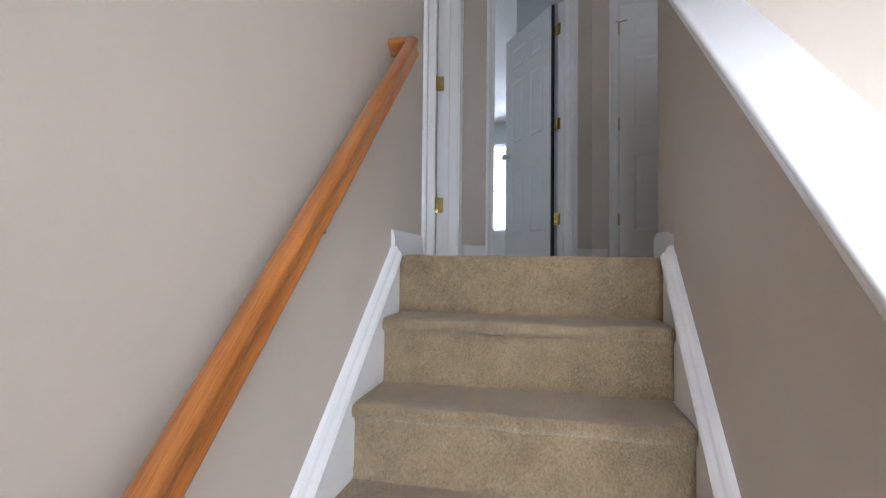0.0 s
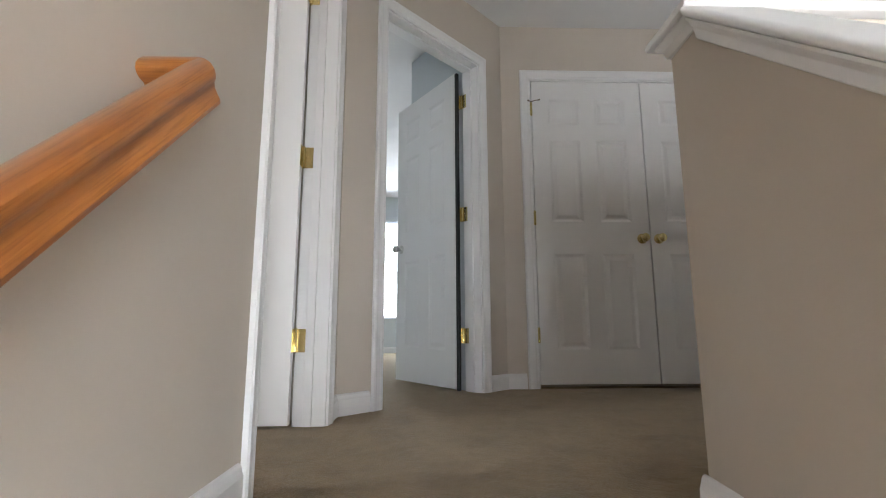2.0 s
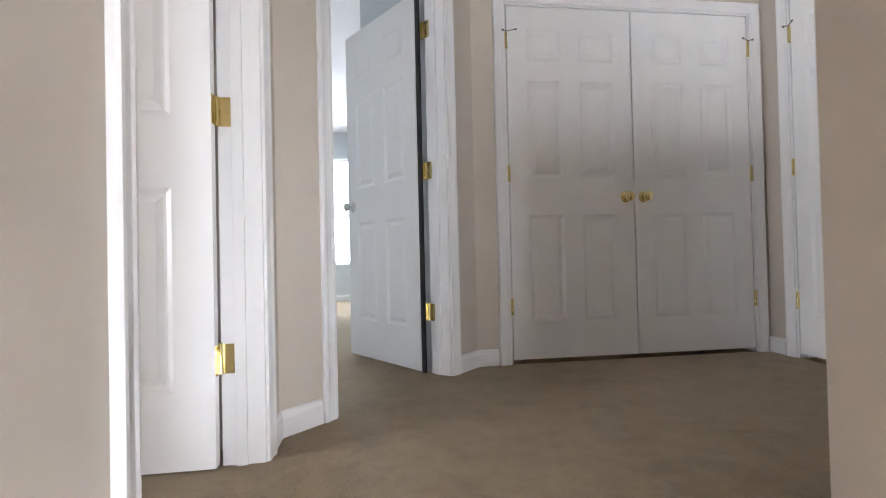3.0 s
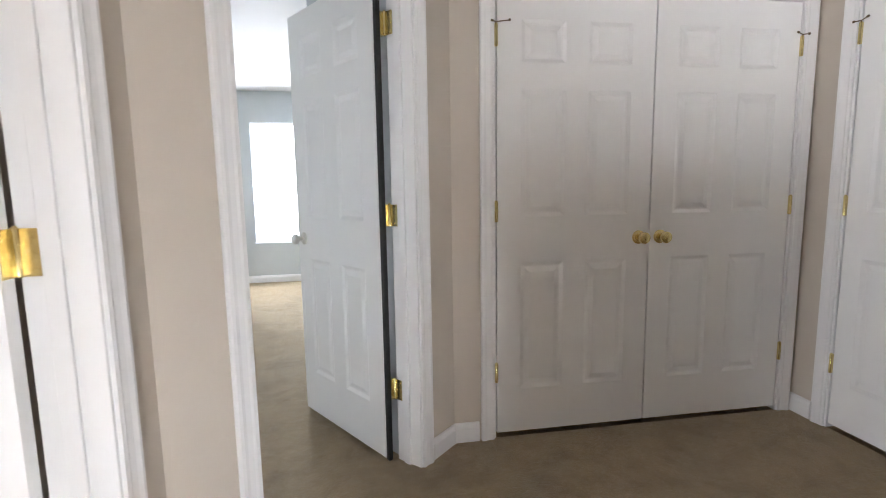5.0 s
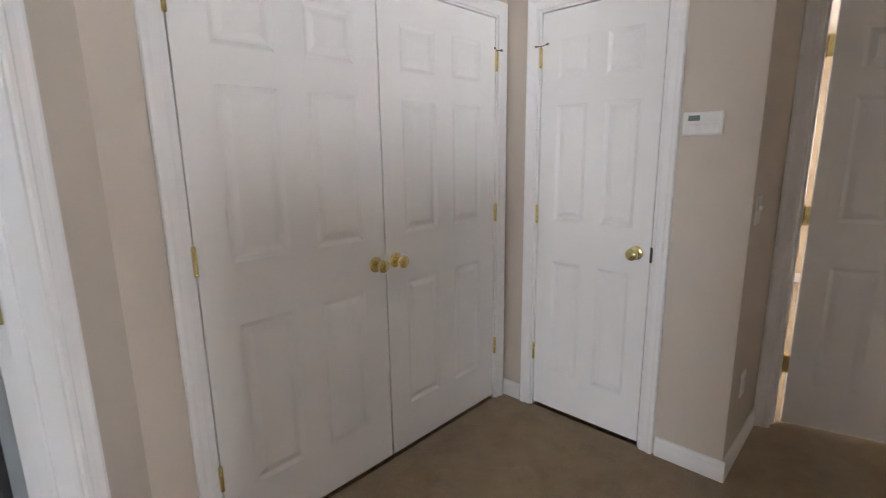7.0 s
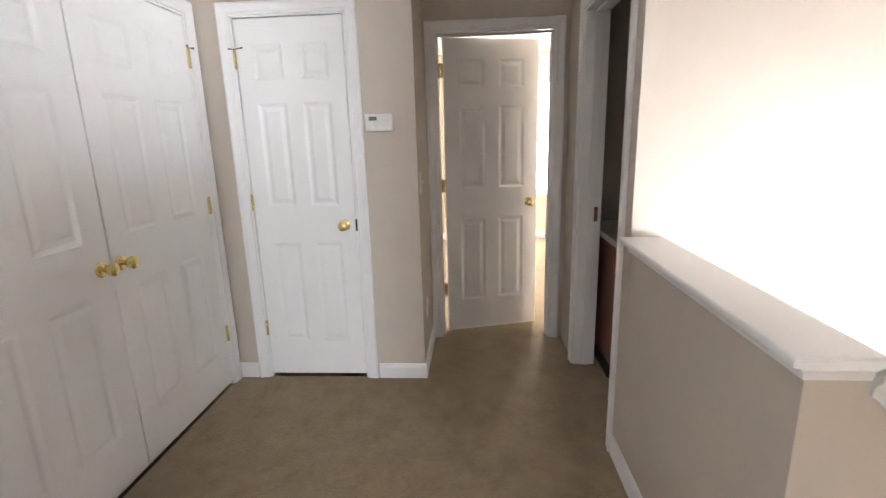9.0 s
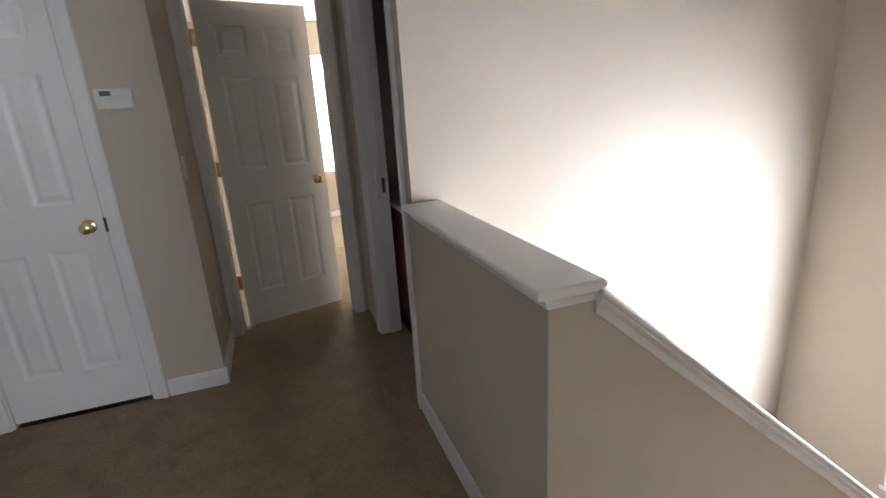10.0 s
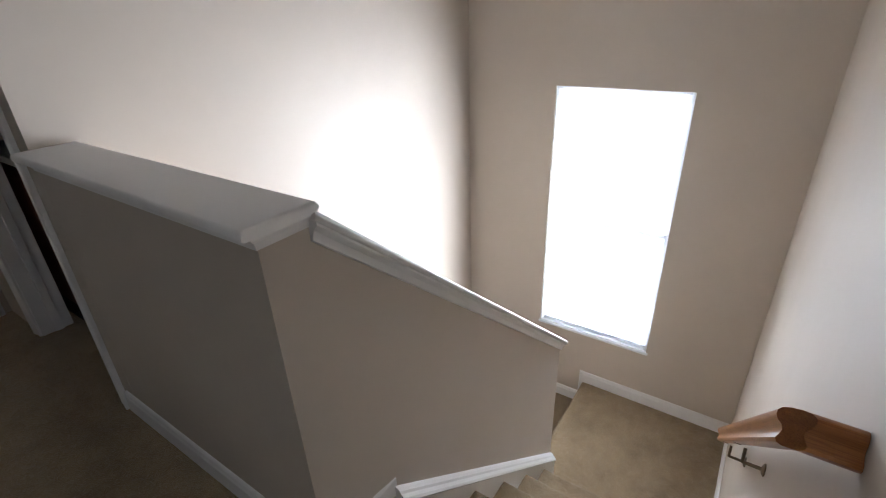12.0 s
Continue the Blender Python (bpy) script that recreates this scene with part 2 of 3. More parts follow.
wall("wall_return", (XC + 0.115, 1.208), (3.385, 1.208), 1, 0, CEILING)
wall("wall_hall_end", (3.270, HY0), (3.270, 1.208), -1, 0, CEILING, [(0.385 - HY0, 1.152 - HY0, 0, DOOR_H)])
wall("wall_bath", (XE + 0.115, HY1), (3.270, HY1), -1, 0, CEILING, [(2.055 - XE - 0.115, 2.870 - XE - 0.115, 0, DOOR_H)])
wall("wall_stairs_east", (XE, YS - 0.115), (XE, HY1), -1, LOW, CEILING)
wall("wall_stairs_south", (XW, YS), (XE, YS), -1, LOW, CEILING, [(0.570, 1.325, -0.775, 0.897)])
wall("wall_stairs_low", (HX1, 1.6), (XE, 1.6), 1, LOW, -0.25)

# rooms seen through the doors, and the closets behind the closed ones
wall("wall_bedroom_north", (-3.2, 6.72), (1.2, 6.72), 1, 0, CEILING, [(2.30, 3.22, 0.53, 2.05)], BLUE)
wall("wall_bedroom_west", (-3.2, 1.5), (-3.2, 6.72), 1, 0, CEILING, (), BLUE)
wall("wall_bedroom_east", (0.82, 2.47), (0.82, 6.72), -1, 0, CEILING, (), BLUE)
wall("wall_bedroom_south", (-3.2, 1.57), (-0.115, 1.57), -1, 0, CEILING, (), BLUE)
side_n = Vector((-DIR.y, DIR.x, 0))
# wall placed along the open bedroom door to block light behind its hinge gap
e0 = DIAG + DIR * 1.011 + side_n * 0.116
e1 = e0 + (side_n * 0.982 + DIR * 0.19) * 0.67
wall("wall_bedroom_entry", e0[:2], e1[:2], -1, 0, CEILING, (), BLUE)
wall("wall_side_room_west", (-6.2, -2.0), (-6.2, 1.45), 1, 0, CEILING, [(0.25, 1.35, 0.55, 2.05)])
wall("wall_side_room_north", (-6.2, 1.40), (-0.115, 1.40), 1, 0, CEILING, (), None, 0.05)
wall("wall_side_room_south", (-6.2, -2.0), (-0.115, -2.0), -1, 0, CEILING)
wall("wall_closet_north", (1.115, 3.1), (2.79, 3.1), 1, 0, CEILING)
wall("wall_closet_east", (2.9, 2.465), (2.9, 3.1), -1, 0, CEILING)
wall("wall_linen_east", (3.4, 1.33), (3.4, 2.465), -1, 0, CEILING)
wall("wall_front_east", (6.6, -2.3), (6.6, 3.0), -1, 0, CEILING, [(1.74, 2.54, 0.62, 2.05)], CREAM)
wall("wall_front_north", (3.52, 3.0), (6.6, 3.0), 1, 0, CEILING, (), CREAM)
wall("wall_front_south", (3.385, -2.3), (6.6, -2.3), -1, 0, CEILING, (), CREAM)
wall("wall_bath_south", (2.045, -1.6), (3.270, -1.6), -1, 0, CEILING)
wall("wall_bath_east", (3.270, -1.6), (3.270, HY0), -1, 0, CEILING)
tagged(part("ground", box(-400, 400, -400, 400, -3.35, -3.3), GROUND), "distant dry grass outside the windows", "ground", kind="structure")

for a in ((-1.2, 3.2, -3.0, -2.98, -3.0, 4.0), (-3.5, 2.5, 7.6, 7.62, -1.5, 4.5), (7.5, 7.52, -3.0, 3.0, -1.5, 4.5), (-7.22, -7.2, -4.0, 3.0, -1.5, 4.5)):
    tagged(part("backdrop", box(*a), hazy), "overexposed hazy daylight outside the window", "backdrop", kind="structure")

# ---- half wall beside the stairs ----
half = empty("half_wall", "tan painted half wall guarding the stairwell, with white cap", "half wall", kind="structure")
CAP_B = 0.968                # underside of the cap
part("wall_panel", box(HX1, XE - 0.002, HY0, HY1, -0.30, CAP_B), TAN, half)
END_Y = -1.20


def skew(y):
    """The half wall runs slightly out of square with the stairs."""
    return (y - HY1) * 0.042


def top_line(y, extra=0.0):
    return CAP_B - 0.012 - (HY0 - y) * SLOPE + extra


bm = bmesh.new()
prof = [(HY1, LOW), (HY1, CAP_B), (HY0, CAP_B), (HY0, top_line(HY0)), (END_Y, top_line(END_Y)), (END_Y, LOW)]
add_prism(bm, prof, lambda u, v: (HX0 + skew(u), u, v), lambda u, v: (HX1 + skew(u), u, v))
part("sloped_panel", bm, TAN, half)


def rounded_rect(u0, u1, v0, v1, r, seg=4):
    pts = []
    for cu, cv, a0 in ((u1 - r, v1 - r, 0), (u0 + r, v1 - r, 90), (u0 + r, v0 + r, 180), (u1 - r, v0 + r, 270)):
        for k in range(seg + 1):
            a = radians(a0 + 90 * k / seg)
            pts.append((cu + r * math.cos(a), cv + r * math.sin(a)))
    return pts


# level cap with a cove moulding below it
bm = bmesh.new()
for k in range(5):          # the free end is rounded over like the long edges
    a, b = radians(90 * k / 5), radians(90 * (k + 1) / 5)
    r = 0.010
    add_prism(bm, rounded_rect(HY0 - 0.014, HY1 + 0.046, CAP_B + 0.013 + r * (1 - math.sin(b)), CAP_B + 0.036 - r * (1 - math.sin(b)), 0.0025 + 0.007 * math.sin(b), 3),
              lambda u, v: (HX0 - 0.034 + r * (1 - math.cos(a)), u, v), lambda u, v: (HX0 - 0.034 + r * (1 - math.cos(b)), u, v))
add_prism(bm, rounded_rect(HY0 - 0.014, HY1 + 0.046, CAP_B + 0.013, CAP_B + 0.036, 0.010), lambda u, v: (HX0 - 0.024, u, v), lambda u, v: (XE - 0.001, u, v))
part("level_cap", bm, TRIM, half, "wide white painted cap board", True)
COVE = [(0.0, -0.055), (0.010, -0.050), (0.012, -0.040), (0.018, -0.022), (0.030, -0.010), (0.034, -0.004), (0.034, 0.004), (0.0, 0.004)]
bm = bmesh.new()
add_prism(bm, COVE, lambda u, v: (HX0 - u * 0.7, HY1 + u * 0.7, CAP_B + 0.0105 + v * 0.62), lambda u, v: (XE - 0.001, HY1 + u * 0.7, CAP_B + 0.0105 + v * 0.62))
part("cove_moulding", bm, TRIM, half)
bm = bmesh.new()
add_prism(bm, COVE, lambda u, v: (HX0 - u * 0.7, HY1 + u * 0.7, CAP_B + 0.0105 + v * 0.62), lambda u, v: (HX0 - u * 0.7, HY0 - 0.010, CAP_B + 0.0105 + v * 0.62))
part("cove_moulding", bm, TRIM, half)
# sloped cap and its mouldings
bm = bmesh.new()
capx = rounded_rect(HX0 - 0.031, HX1 + 0.025, 0.010, 0.036, 0.012)
add_prism(bm, capx, lambda u, v: (u + skew(HY0), HY0 + 0.0, top_line(HY0, v)), lambda u, v: (u + skew(END_Y), END_Y - 0.025, top_line(END_Y - 0.025, v)))
part("sloped_cap", bm, TRIM, half, "white painted sloping cap board", True)
for xs, sg in ((HX0, -1), (HX1, 1)):
    bm = bmesh.new()
    add_prism(bm, COVE, lambda u, v: (xs + skew(HY0) + sg * u * 0.75, HY0 - 0.004, top_line(HY0 - 0.004, 0.007 + v * 0.80)), lambda u, v: (xs + skew(END_Y) + sg * u * 0.75, END_Y - 0.01, top_line(END_Y - 0.01, 0.007 + v * 0.80)))
    part("cove_moulding", bm, TRIM, half)

# ---- stairs ----
stairs = empty("staircase", "carpeted staircase in worn beige pile", "stairs", kind="structure")
SX0 = 0.029


def step_profile(yn, zt, depth):
    """Carpeted step: a rounded nose that bulges past its riser."""
    pts = [(yn + depth, zt - 0.0)]
    for k in range(9):
        a = radians(90 + 22.5 * k)
        pts.append((yn + 0.021 + 0.021 * math.cos(a), zt - 0.021 + 0.021 * math.sin(a)))
    pts += [(yn + 0.024, zt - 0.055), (yn + 0.022, zt - RISE * 0.75), (yn + 0.016, zt - RISE - 0.002), (yn + depth, zt - RISE - 0.002)]
    return pts


def step_mesh(prof, x0, x1, cols=36):
    bm = bmesh.new()
    rows = []
    for c in range(cols + 1):
        x = x0 + (x1 - x0) * c / cols
        ring = []
        for k, (y, z) in enumerate(prof):
            sag = 0.005 * noise.noise(Vector((x * 7, y * 9, z * 9)))
            ring.append(bm.verts.new((x, y + (sag if 0 < k < len(prof) - 1 else 0), z + (sag if 0 < k < 10 else 0))))
        rows.append(ring)
    k = len(prof)
    for a, b in zip(rows, rows[1:]):
        for i in range(k):
            bm.faces.new((a[i], a[(i + 1) % k], b[(i + 1) % k], b[i]))
    bm.faces.new(rows[0])
    bm.faces.new(rows[-1][::-1])
    return bm


for k in range(6):
    part("step", step_mesh(step_profile(NOSE - RUN * k, -RISE * k + 0.0015, RUN + 0.03 if k else 0.02), SX0, HX0 + skew(NOSE - RUN * k) - 0.028), CARPET, stairs, smooth=True)
part("landing", box(0.0, 0.96, YS, NOSE - 5 * RUN + 0.05, LANDING - 0.10, LANDING, bevel=0.015), CARPET, stairs)
part("landing", box(0.94, XE, YS, -1.15, LANDING - RISE - 0.15, LANDING - RISE), CARPET, stairs)
for k in range(1, 8):
    z = LANDING - RISE * (k + 1)
    part("step", box(HX1, XE, -1.18 + RUN * (k - 1), -1.12 + RUN * k, z - RISE, z, bevel=0.012), CARPET, stairs)

# white stair skirts with a moulded upper edge
for xs, sg in ((XW, 1), (HX0, -1)):
    skirt = empty("stair_skirt", "white painted stair skirt board", "trim", kind="structure")
    y1, y0 = 0.045, -1.20 if sg > 0 else END_Y - 0.004

    def wx(y):
        return xs + (skew(y) if sg < 0 else 0.0)

    def line(y, e):
        return (y - NOSE) * SLOPE + e

    bm = bmesh.new()
    add_prism(bm, [(y1, line(y1, -0.32)), (y1, line(y1, 0.040)), (y0, line(y0, 0.040)), (y0, line(y0, -0.32))], lambda u, v: (wx(u), u, v), lambda u, v: (wx(u) + sg * 0.030, u, v))
    part("board", bm, TRIM, skirt)
    prof = [(0, 0.040), (0.036, 0.040), (0.039, 0.050), (0.034, 0.060), (0.024, 0.070), (0.020, 0.080), (0.012, 0.088), (0, 0.091)]
    bm = bmesh.new()
    add_prism(bm, prof, lambda u, v: (wx(y1) + sg * u, y1, line(y1, v)), lambda u, v: (wx(y0) + sg * u, y0, line(y0, v)))
    part("moulding", bm, TRIM, skirt)

# ---- baseboards ----
BASE = [(0, 0.0), (0.013, 0.0), (0.013, 0.066), (0.010, 0.074), (0.008, 0.084), (0.004, 0.090), (0, 0.092)]


def baseboard(p0, p1, z=0.0):
    """A board along the foot of a wall; it stands out to the right of the run."""
    p0, p1 = Vector((*p0, z)), Vector((*p1, z))
    d = (p1 - p0).normalized()
    out = Vector((d.y, -d.x, 0))
    bm = bmesh.new()
    up = Vector((0, 0, 1))
    add_prism(bm, BASE, lambda u, v: p0 + out * u + up * v, lambda u, v: p1 + out * u + up * v)
    return tagged(part("baseboard", bm, TRIM), "white painted baseboard", "baseboard", kind="structure")


baseboard((0, 0.036), (0, 0.428))
baseboard((0, 1.345), (0, 1.47))
baseboard((0, 1.47), (DIAG + DIR * 0.177)[:2])
baseboard((DIAG + DIR * 1.073)[:2], (0.88, 2.35))
baseboard((0.88, YN), (0.998, YN))
baseboard((2.664, YN), (XC, YN))
baseboard((XC, YN), (XC, 2.229))
baseboard((XC, 1.481), (XC, 1.195))
baseboard((XC - 0.0, 1.208), (3.270, 1.208))
baseboard((XE + 0.06, HY1), (HX0, HY1))
baseboard((HX0, HY1 + 0.013), (HX0, 0.036))
baseboard((0.97, YS), (0.0, YS), LANDING)
baseboard((XE, YS), (0.985, YS), LANDING - RISE)
baseboard((0, YS), (0, -1.19), LANDING)
baseboard((-3.2, 6.72), (0.82, 6.72))
baseboard((6.6, 3.0), (6.6, -2.3))
baseboard((-3.2, 1.5), (-3.2, 6.72))
baseboard((XE, -1.2), (XE, YS), LANDING - RISE)
tagged(part("baseboard", box(0.962, 0.986, YS, YS + 0.016, LANDING - RISE, LANDING + 0.094, bevel=0.003), TRIM), "white painted baseboard return at the step", "baseboard", kind="structure")

# ---- doors ----
CASE = [(0.0, 0.0), (0.0, 0.009), (0.010, 0.012), (0.018, 0.010), (0.036, 0.013), (0.048, 0.018), (0.058, 0.018), (0.062, 0.013), (0.062, 0.0)]


def door_frame(name, m, width, height=DOOR_H, depth=0.125, stop_at=0.05):
    """Jambs, stops and mitred casing. Local x runs across the opening, y goes into the wall, z up; the wall's face is y = 0."""
    fr = empty(name, "white painted door frame with moulded casing", "door frame", kind="structure", m=m)
    j = 0.018
    part("jamb", box(0, j, -0.002, depth, 0, height, bevel=0.0015), TRIM, fr)
    part("jamb", box(width - j, width, -0.002, depth, 0, height, bevel=0.0015), TRIM, fr)
    part("head_jamb", box(j, width - j, -0.002, depth, height - j, height, bevel=0.0015), TRIM, fr)
    for a, b in ((j, j + 0.010), (width - j - 0.010, width - j)):
        part("door_stop", box(a, b, stop_at, stop_at + 0.034, 0, height - j - 0.011, bevel=0.002), TRIM, fr)
    part("door_stop", box(j, width - j, stop_at, stop_at + 0.034, height - j - 0.010, height - j, bevel=0.002), TRIM, fr)
    e = 0.008
    for kind, a, b in (("l", (0, 0), (0, 1)), ("h", (0, 1), (1, 1)), ("r", (1, 1), (1, 0))):
        bm = bmesh.new()

        def at(c, u, v):
            x = e - u if c[0] == 0 else width - e + u
            z = 0.0 if c[1] == 0 else height - e + u
            return (x, -0.002 - v, z)

        add_prism(bm, CASE, lambda u, v: at(a, u, v), lambda u, v: at(b, u, v))
        part("casing", bm, TRIM, fr)
    return fr


ROWS_Z = ((0.235, 0.835), (1.045, 1.600), (1.715, 1.895))


def add_frustum(bm, x0, x1, z0, z1, y0, y1, inset):
    a = [(x0, y0, z0), (x1, y0, z0), (x1, y0, z1), (x0, y0, z1)]
    b = [(x0 + inset, y1, z0 + inset), (x1 - inset, y1, z0 + inset), (x1 - inset, y1, z1 - inset), (x0 + inset, y1, z1 - inset)]
    va, vb = [bm.verts.new(p) for p in a], [bm.verts.new(p) for p in b]
    for i in range(4):
        bm.faces.new((va[i], va[(i + 1) % 4], vb[(i + 1) % 4], vb[i]))
    bm.faces.new(vb)
    bm.faces.new(va[::-1])


def knob(parent, x, z, y, out, metal, label):
    """Turned door knob on a round rose; out is the way it points along y."""
    m = Matrix.Translation((x, y, z)) @ Matrix.Rotation(radians(-90 * out), 4, "X")
    k = part("knob", lathe([(0.010, 0.004), (0.011, 0.026), (0.014, 0.030), (0.024, 0.038), (0.0275, 0.048), (0.026, 0.058), (0.018, 0.064), (0.004, 0.066)], 24, m), metal, parent, label, True)
    part("rose", lathe([(0.032, 0.0), (0.032, 0.004), (0.027, 0.008), (0.012, 0.010)], 24, m), metal, k, "", True)
    return k


def door(name, label, hinge, angle, width, side, knobs, metal=None, height=2.021, hinge_face=None, pin_stop=False, jamb_turn=0.0, latch=True, gap=0.005, lift=0.012):
    """A six-panel leaf. hinge: foot of the hinge pin; local x runs from it along the leaf, its thickness lies on the given side of y = 0."""
    metal = metal or BRASS
    e, z0 = 0.007 * side, lift
    t = e + 0.035 * side
    d = empty(name, label, "door", kind="structure", m=pose(*hinge, 0, 0, angle))
    xa, xb = gap, width - 0.003
    st = width * 0.148
    mid = (xa + xb) / 2
    mull = width * 0.072
    cols = ((xa + st, mid - mull), (mid + mull, xb - st))
    bm = bmesh.new()
    xs = [xa, cols[0][0], cols[0][1], cols[1][0], cols[1][1], xb]
    zs = [z0] + [v for r in ROWS_Z for v in r] + [height]
    rec = 0.0065 * side
    for i in range(5):
        for k in range(7):
            hole = i in (1, 3) and k in (1, 3, 5)
            ya, yb = (e + rec, t - rec) if hole else (e, t)
            add_box(bm, xs[i], xs[i + 1], min(ya, yb), max(ya, yb), zs[k], zs[k + 1])
    # sloped sticking round each recess
    for c0, c1 in cols:
        for r0, r1 in ROWS_Z:
            for y_out, y_in in ((e, e + rec), (t, t - rec)):
                g = 0.016
                o = [(c0, r0), (c1, r0), (c1, r1), (c0, r1)]
                n = [(c0 + g, r0 + g), (c1 - g, r0 + g), (c1 - g, r1 - g), (c0 + g, r1 - g)]
                for q in range(4):
                    w = (q + 1) % 4
                    bm.faces.new([bm.verts.new(p) for p in ((o[q][0], y_out, o[q][1]), (o[w][0], y_out, o[w][1]), (n[w][0], y_in, n[w][1]), (n[q][0], y_in, n[q][1]))])
    bmesh.ops.remove_doubles(bm, verts=bm.verts[:], dist=0.00005)
    part("leaf", bm, DOORW, d)
    for c0, c1 in cols:
        for r0, r1 in ROWS_Z:
            g = 0.022
            bm = bmesh.new()
            add_frustum(bm, c0 + g, c1 - g, r0 + g, r1 - g, e + rec + 0.0005 * side, e + 0.0015 * side, 0.022)
            add_frustum(bm, c0 + g, c1 - g, r0 + g, r1 - g, t - rec - 0.0005 * side, t - 0.0015 * side, 0.022)
            part("panel", bm, DOORW, d)
    for x, face in knobs:
        y, out = (e, -side) if face == 0 else (t, side)
        knob(d, x, 0.935, y, out, metal, "polished brass knob" if metal is BRASS else "satin nickel knob")
    if latch:
        part("latch_plate", box(xb - 0.0005, xb + 0.0012, min(e + t * 0.2, t * 0.8), max(e + t * 0.2, t * 0.8), 0.905, 0.965), metal, d)
    if hinge_face is not None:
        for hz in (0.322, 1.070, 1.822):
            h = part("hinge", lathe([(0.0055, -0.046), (0.0075, -0.044), (0.0075, 0.044), (0.0055, 0.047), (0.003, 0.050)], 12, Matrix.Translation((0.0, 0.0, hz))), BRASS, d, "polished brass butt hinge", True)
            bm = bmesh.new()
            add_box(bm, gap - 0.0025 if gap < 0.01 else 0.001, gap + 0.0005, min(0, t * 0.9), max(0, t * 0.9), hz - 0.0445, hz + 0.0445)
            part("hinge_plate", bm, BRASS, h)
            bm = bmesh.new()
            add_box(bm, -0.0025, -0.0002, min(0, t * 0.95), max(0, t * 0.95), hz - 0.0445, hz + 0.0445)
            bmesh.ops.transform(bm, matrix=Matrix.Rotation(radians(jamb_turn), 4, "Z"), verts=bm.verts[:])
            part("hinge_plate", bm, BRASS, h)
            for sy in (0.30, 0.72):
                for sz in (-0.030, 0.0, 0.030):
                    sc = lathe([(0.0038, 0.0), (0.0038, 0.0006), (0.002, 0.0009)], 8, Matrix.Rotation(radians(jamb_turn), 4, "Z") @ Matrix.Translation((-0.0002, t * sy, hz + sz)) @ Matrix.Rotation(radians(90), 4, "Y"))
                    part("screw", sc, BRASS, h)
        if pin_stop:
            bm = bmesh.new()
            for a, b in (((0.0, 0.0, 1.875), (0.055, -0.030 * side, 1.875)), ((0.0, 0.0, 1.875), (-0.024, -0.018 * side, 1.875))):
                a, b = Vector(a), Vector(b)
                rot = (b - a).to_track_quat("Z", "Y").to_matrix().to_4x4()
                add_lathe(bm, [(0.0024, 0.0), (0.0024, (b - a).length - 0.008), (0.0056, (b - a).length - 0.008), (0.005, (b - a).length)], 10, Matrix.Translation(a) @ rot)
            part("hinge_pin_stop", bm, BRONZE, d, "small dark metal hinge-pin door stop", True)
    return d


# side-room door, swung wide open
door_frame("door_frame_1", pose(0, 0.490, 0, 0, 0, 90), 0.798)
door("door_1", "white six-panel door standing wide open", (-0.124, 1.266, 0), 181, 0.757, 1, ((0.67, 0), (0.67, 1)), hinge_face=1, jamb_turn=90)
# bedroom door in the diagonal wall, half open
door_frame("door_frame_2", Matrix.Translation(DIAG + DIR * 0.240) @ pose(0, 0, 0, 0, 0, 45), 0.770)
h2 = DIAG + DIR * (1.010 - 0.021) + Vector((-DIR.y, DIR.x, 0)) * 0.133
door("door_2", "white six-panel bedroom door standing half open", h2, 124, 0.738, 1, ((0.675, 0), (0.675, 1)), NICKEL, hinge_face=1, jamb_turn=98, gap=0.021)
# black strip added in the hinge gap: the gap's shade as colour
gap_strip = box(-0.001, 0.0205, 0.020, 0.040, 0.004, 2.018, bevel=0.003)
part("hinge_gap_shade", gap_strip, BLACK, bpy.data.objects["door_2"], "black strip standing in for the shade in the hinge gap")
# closet, a closed pair
door_frame("door_frame_3", pose(1.062, YN, 0), 1.538)
door("door_3", "white six-panel closet door, closed, with brass knob", (1.081, YN - 0.006, 0), 0, 0.749, 1, ((0.695, 0),), hinge_face=0, pin_stop=True, latch=False, lift=0.025)
door("door_4", "white six-panel closet door, closed, with brass knob", (2.581, YN - 0.006, 0), 180, 0.749, -1, ((0.695, 0),), hinge_face=0, pin_stop=True, latch=False, lift=0.025)
# linen closet, closed
door_frame("door_frame_5", pose(XC, 2.165, 0, 0, 0, -90), 0.620)
door("door_5", "narrow white six-panel linen door, closed", (XC - 0.006, 2.145, 0), -90, 0.580, 1, ((0.515, 0),), hinge_face=0, pin_stop=True, lift=0.025)
# front room, ajar at the end of the hall
door_frame("door_frame_6", pose(3.270, 1.152, 0, 0, 0, -90), 0.767)
door("door_6", "white six-panel door standing ajar at the hall end", (3.396, 1.130, 0), -75, 0.688, -1, ((0.625, 0), (0.625, 1)), hinge_face=1, jamb_turn=-15, gap=0.022)
# bathroom, open
door_frame("door_frame_7", pose(2.870, HY1, 0, 0, 0, 180), 0.815)
door("door_7", "white six-panel bathroom door standing wide open", (2.082, HY1 - 0.130, 0), -88, 0.770, -1, ((0.70, 0), (0.70, 1)), hinge_face=1, jamb_turn=-90)
part("strike_plate", box(0.0175, 0.0195, 0.060, 0.105, 0.90, 0.985), BRONZE, bpy.data.objects["door_frame_7"], "dark strike plate")
part("strike_plate", box(0.5975, 0.6075, -0.0065, -0.0025, 0.900, 0.968), BLACK, bpy.data.objects["door_frame_5"], "dark strike plate")

# ---- windows ----


